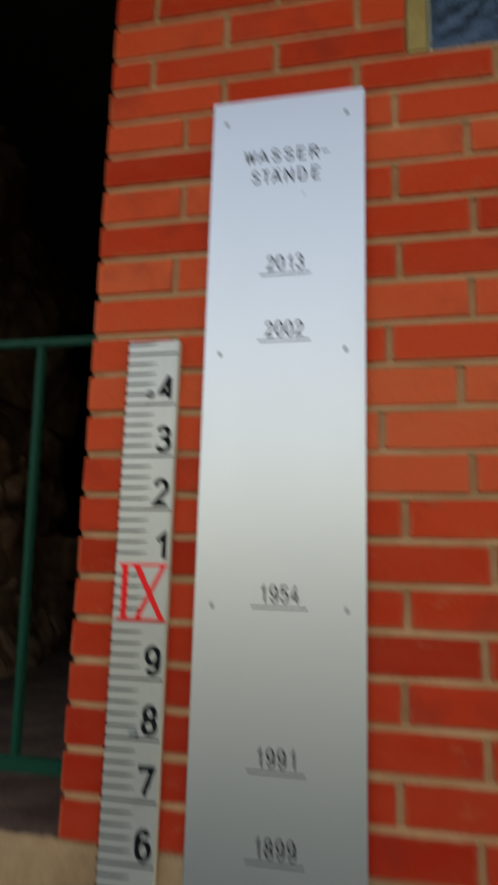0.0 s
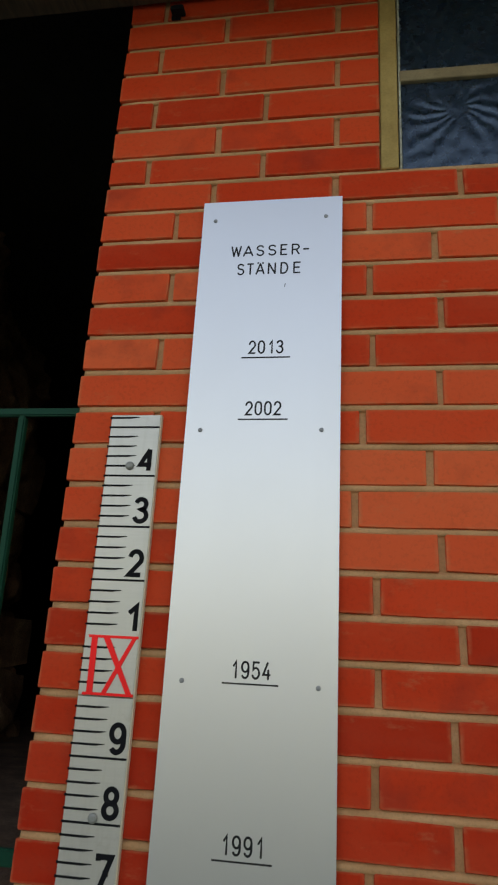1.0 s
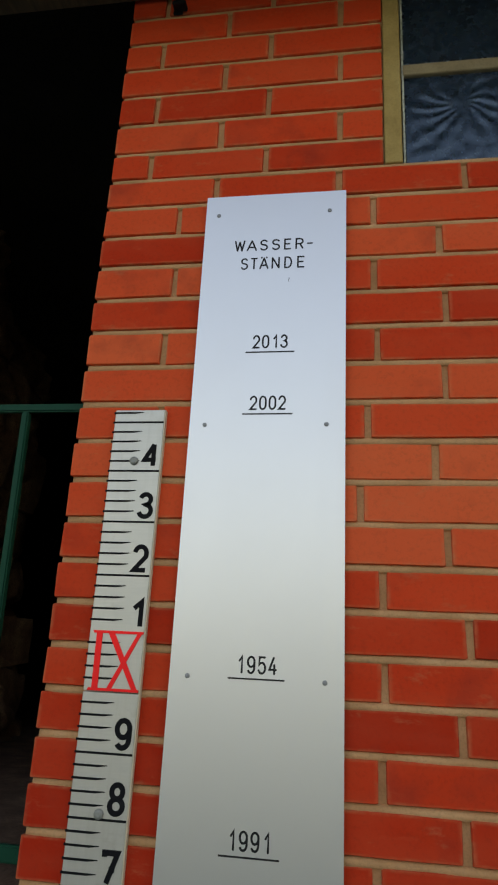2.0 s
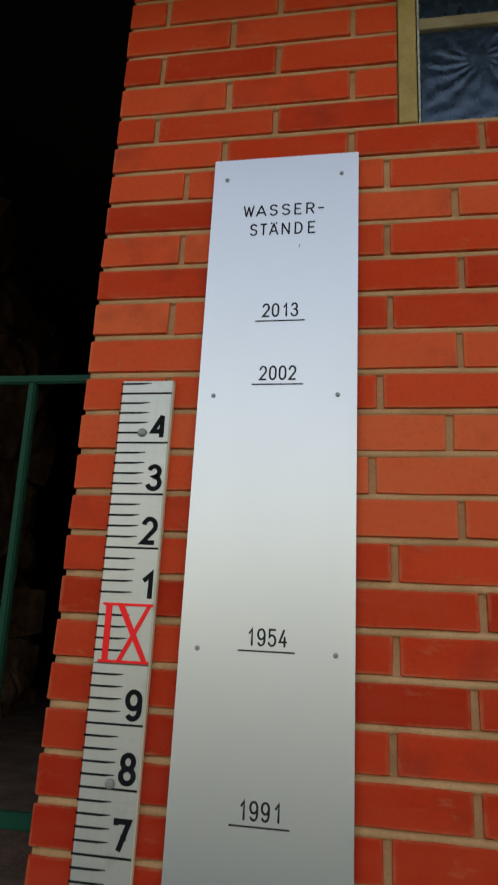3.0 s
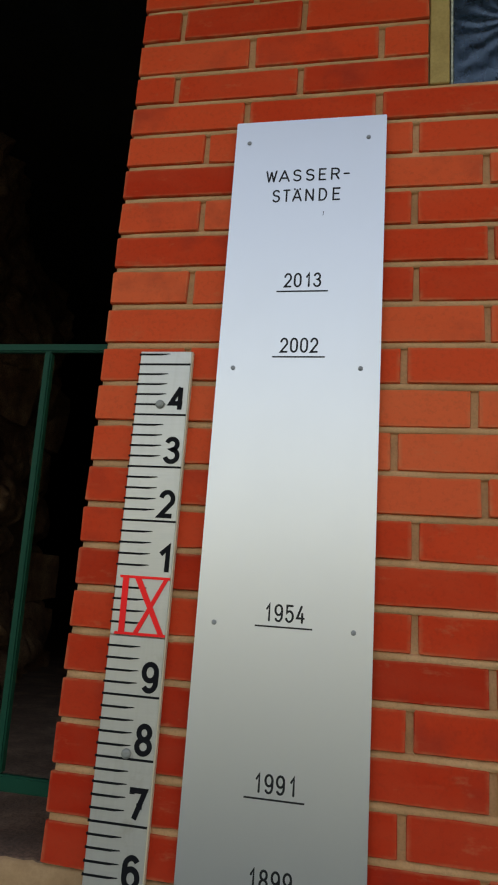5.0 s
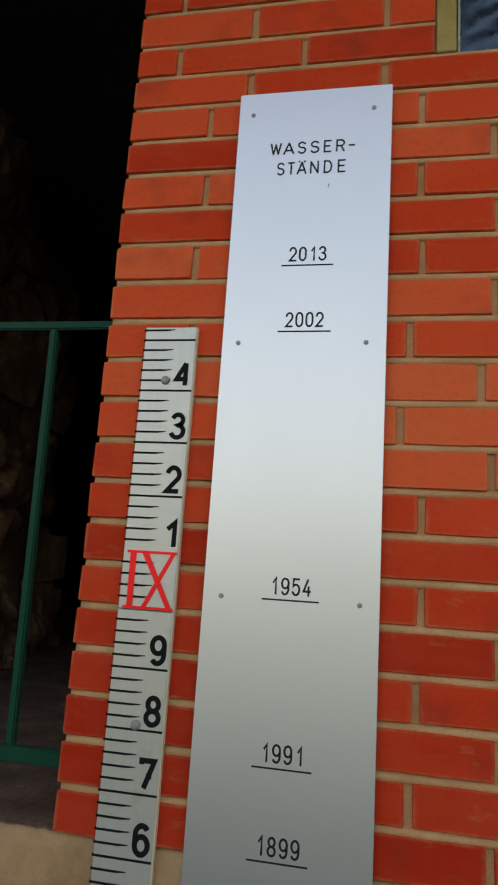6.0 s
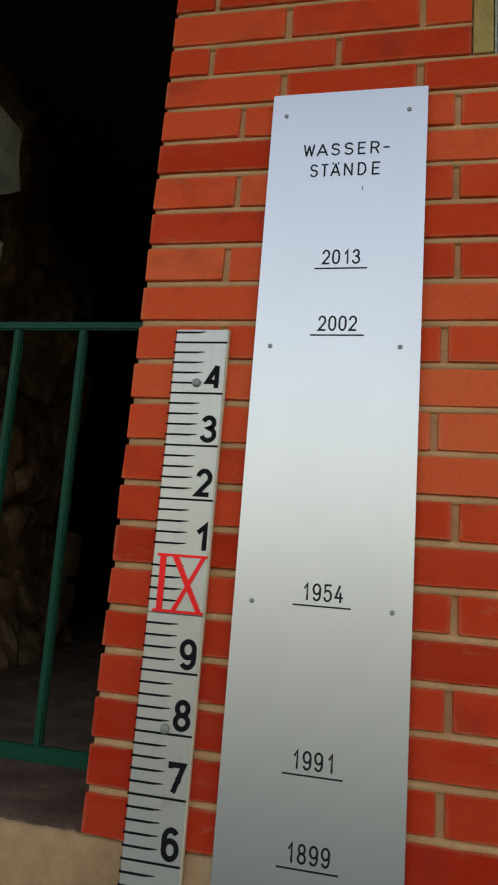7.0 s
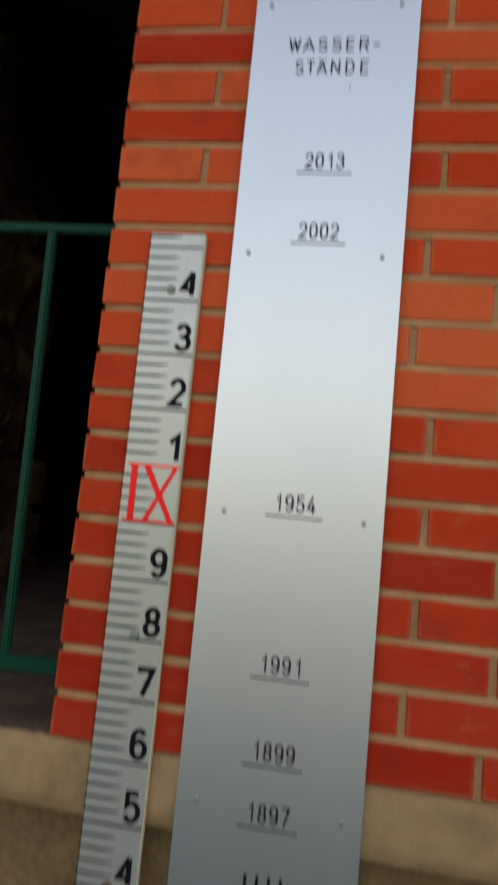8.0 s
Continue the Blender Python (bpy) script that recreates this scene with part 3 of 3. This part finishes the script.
def add_stroke(x0, z0, x1, z1, w):
    prism([(x0 - w, z0), (x0 + w, z0), (x1 + w, z1), (x1 - w, z1)], -0.0015, 0.001, bm=numeral)
ZB, ZT = 1.5005 - SZ, 1.600 - SZ
add_stroke(0.0215, ZB + 0.0035, 0.0205, ZT - 0.0035, 0.0056)
prism([(0.0435, ZB + 0.0035), (0.0525, ZB + 0.0035), (0.0985, ZT - 0.0035), (0.0905, ZT - 0.0035)], -0.0014, 0.001, bm=numeral)
prism([(0.0885, ZB + 0.0035), (0.0985, ZB + 0.0035), (0.0495, ZT - 0.0035), (0.0375, ZT - 0.0035)], -0.0016, 0.001, bm=numeral)
prism([(0.010, ZT - 0.0035), (0.102, ZT - 0.0035), (0.102, ZT + 0.0012), (0.008, ZT + 0.0012)], -0.0015, 0.001, bm=numeral)
prism([(0.008, ZB - 0.0012), (0.102, ZB - 0.0012), (0.102, ZB + 0.0035), (0.010, ZB + 0.0035)], -0.0015, 0.001, bm=numeral)
part("roman_numeral", numeral, RED, staff, "red painted roman nine")
for x, z, mat, lab in ((-0.055, 1.920, STEEL, "grey domed screw"), (-0.051, 1.308, STEEL, "grey domed screw"), (-0.051, 0.905, RUST, "rusty domed screw")):
    ob = part("screw", screw_head(0.0085, 0.006), mat, staff, lab)
    ob.location = (x + SW, -0.0004, z - SZ)

# ---- bricks ----
JOINTS = [1.119, 1.193, 1.271, 1.347, 1.424, 1.499, 1.575, 1.651, 1.728, 1.806, 1.886, 1.966, 2.045, 2.127, 2.208, 2.286, 2.366, 2.442, 2.520, 2.595, 2.670, 2.755, 2.840, 2.924, 3.006, 3.091]
while JOINTS[-1] < TOP:
    JOINTS.append(JOINTS[-1] + 0.083)
# joints in each course between the wall's edge and the first full pitch, and the tone of the bricks beside them (dark 0, light 1)
LEFT_TONE = [0.0, 0.02, 0.05, 0.12, 0.1, 0.32, 0.2, 0.45, 0.35, 0.6, 0.75, 0.55, 0.65, 0.8, 0.3, 0.75, 0.25, 0.7, 0.5, 0.45, 0.6, 0.35, 0.55, 0.5, 0.4]
RIGHT_TONE = [0.1, 0.25, 0.15, 0.2, 0.12, 0.25, 0.2, 0.4, 0.75, 0.9, 0.9, 0.6, 0.85, 0.4, 0.3, 0.4, 0.7, 0.6, 0.3, 0.35, 0.6, 0.5, 0.55, 0.4, 0.35]
ODD = {0: 0.527, 2: 0.541, 4: 0.541, 6: 0.561, 8: 0.533, 10: 0.517, 12: 0.541, 14: 0.549, 16: 0.541}
EVEN = {1: 0.404, 3: 0.414, 5: 0.419, 7: 0.419, 9: 0.381, 11: 0.394, 13: 0.414, 15: 0.409, 17: 0.410}


def course(k):
    """The x of the joints of course k."""
    if k in ODD:
        xs = [0.075, ODD[k] - 0.267, ODD[k]]
    elif k in EVEN:
        xs = [{13: -0.021, 15: -0.012}.get(k, -0.014), EVEN[k] - 0.267, EVEN[k]]
    elif k % 2 == 0:
        xs = [0.066, 0.337, 0.600]
    else:
        xs = [-0.095, 0.173, 0.440]
    while xs[-1] < RIGHT:
        xs.append(xs[-1] + 0.267)
    return [EDGE_X - 0.006] + xs


def brick_verts(w, h, rnd, depth=0.10):
    """Corners and faces of a brick with crisp, slightly chipped arrises; its centre at the front's middle."""
    j = lambda a: rnd.uniform(-a, a)
    cut = 0.0020
    a, b = w / 2, h / 2
    ring = [(-a, -b + cut), (-a + cut, -b), (-a * 0.35, -b), (a * 0.35, -b), (a - cut, -b), (a, -b + cut), (a, b - cut), (a - cut, b), (a * 0.35, b), (-a * 0.35, b), (-a + cut, b), (-a, b - cut)]
    wob = [(j(0.0010), j(0.0014)) for _ in ring]
    vs = [(x, depth, z) for x, z in ring]
    for inset, y in ((0.0, 0.0030), (0.0013, 0.0)):
        vs += [(x * (1 - inset / a) + p, y + (j(0.0006) if y else 0), z * (1 - inset / b) + q) for (x, z), (p, q) in zip(ring, wob)]
    n = len(ring)
    fs = [tuple(range(2 * n, 3 * n))]
    fs += [(k * n + i, k * n + (i + 1) % n, (k + 1) * n + (i + 1) % n, (k + 1) * n + i) for k in range(2) for i in range(n)]
    return vs, fs


def bed_joint(z, x0, x1):
    """A weathered joint: nearly flush on the course below, struck back under the course above."""
    bm = bmesh.new()
    n = max(2, int((x1 - x0) / 0.03))
    rows = []
    for i in range(n + 1):
        x = x0 + (x1 - x0) * i / n
        a, b = noise.noise((x * 19, z * 31, 2)), noise.noise((x * 47, z * 31, 7))
        back = 0.003 if i == 0 else 0.0
        prof = ((0.011, -0.0090), (0.0016 + 0.0010 * a + 0.0008 * b + back, -0.0072), (0.0026 + 0.0008 * b + back, 0.0015 + 0.0010 * a), (0.0062, 0.0064 + 0.0008 * b), (0.0115, 0.0070))
        rows.append([bm.verts.new((x, y, z + dz)) for y, dz in prof])
    for p, q in zip(rows, rows[1:]):
        for k in range(len(p) - 1):
            bm.faces.new((p[k], p[k + 1], q[k + 1], q[k])).smooth = True
    bm.faces.new(rows[0])
    bm.faces.new(rows[-1])
    bmesh.ops.recalc_face_normals(bm, faces=bm.faces)
    return part("mortar_bed", bm, MORTAR, wall)


for z in JOINTS[1:-1]:
    if WIN[2] + 0.02 < z < WIN[3]:
        bed_joint(z, EDGE_X + 0.0055, WIN[0])
        bed_joint(z, WIN[1], RIGHT)
    elif z < TOP - 0.03:
        bed_joint(z, EDGE_X + 0.0055, RIGHT)

rnd = random.Random(5)
shared, rest_v, rest_f = {}, [], []
for k in range(len(JOINTS) - 1):
    z0, z1 = JOINTS[k], JOINTS[k + 1]
    if z0 > TOP - 0.09:
        break
    xs = course(k)
    for a, b in zip(xs, xs[1:]):
        spans = [(a, b)]
        if z1 > WIN[2] + 0.03 and z0 < WIN[3] - 0.02:
            spans = []
            if a < WIN[0] - 0.03:
                spans.append((a, min(b, WIN[0] + 0.004)))
            if b > WIN[1] + 0.03:
                spans.append((max(a, WIN[1] - 0.004), b))
        for p, q in spans:
            w, h = q - p - 0.0125, z1 - z0 - 0.0120
            cx, cz = (p + q) / 2 + rnd.uniform(-0.001, 0.001), (z0 + z1) / 2 + rnd.uniform(-0.0012, 0.0012)
            if k == 0:
                h, cz = h + 0.005, cz - 0.002
            tone = (LEFT_TONE if cx < 0.2 else RIGHT_TONE)[min(k, 24)] + rnd.uniform(-0.11, 0.11)
            if cx < 1.25 and z0 < 3.25:
                key = (round(w, 2), round(h, 3), rnd.randrange(3))
                if key not in shared:
                    me = bpy.data.meshes.new("brick")
                    v, f = brick_verts(key[0] + 0.0015, h, rnd)
                    me.from_pydata(v, [], f)
                    me.materials.append(BRICK)
                    shared[key] = me
                ob = new("brick", shared[key])
                ob.parent = wall
                ob.location = (cx, rnd.uniform(-0.0015, 0.0015), cz)
                ob.scale = (w / (key[0] + 0.0015), 1, 1)
                ob.color = (min(1, max(0, tone)), 0, 0, 1)
            else:
                v, f = brick_verts(w, h, rnd)
                n = len(rest_v)
                rest_v += [(x + cx, y, z + cz) for x, y, z in v]
                rest_f += [tuple(i + n for i in g) for g in f]
me = bpy.data.meshes.new("brickwork")
me.from_pydata(rest_v, [], rest_f)
me.materials.append(BRICK)
far = new("brickwork", me)
far.parent = wall
far.color = (0.45, 0, 0, 1)
tagged(far, kind="stuff")
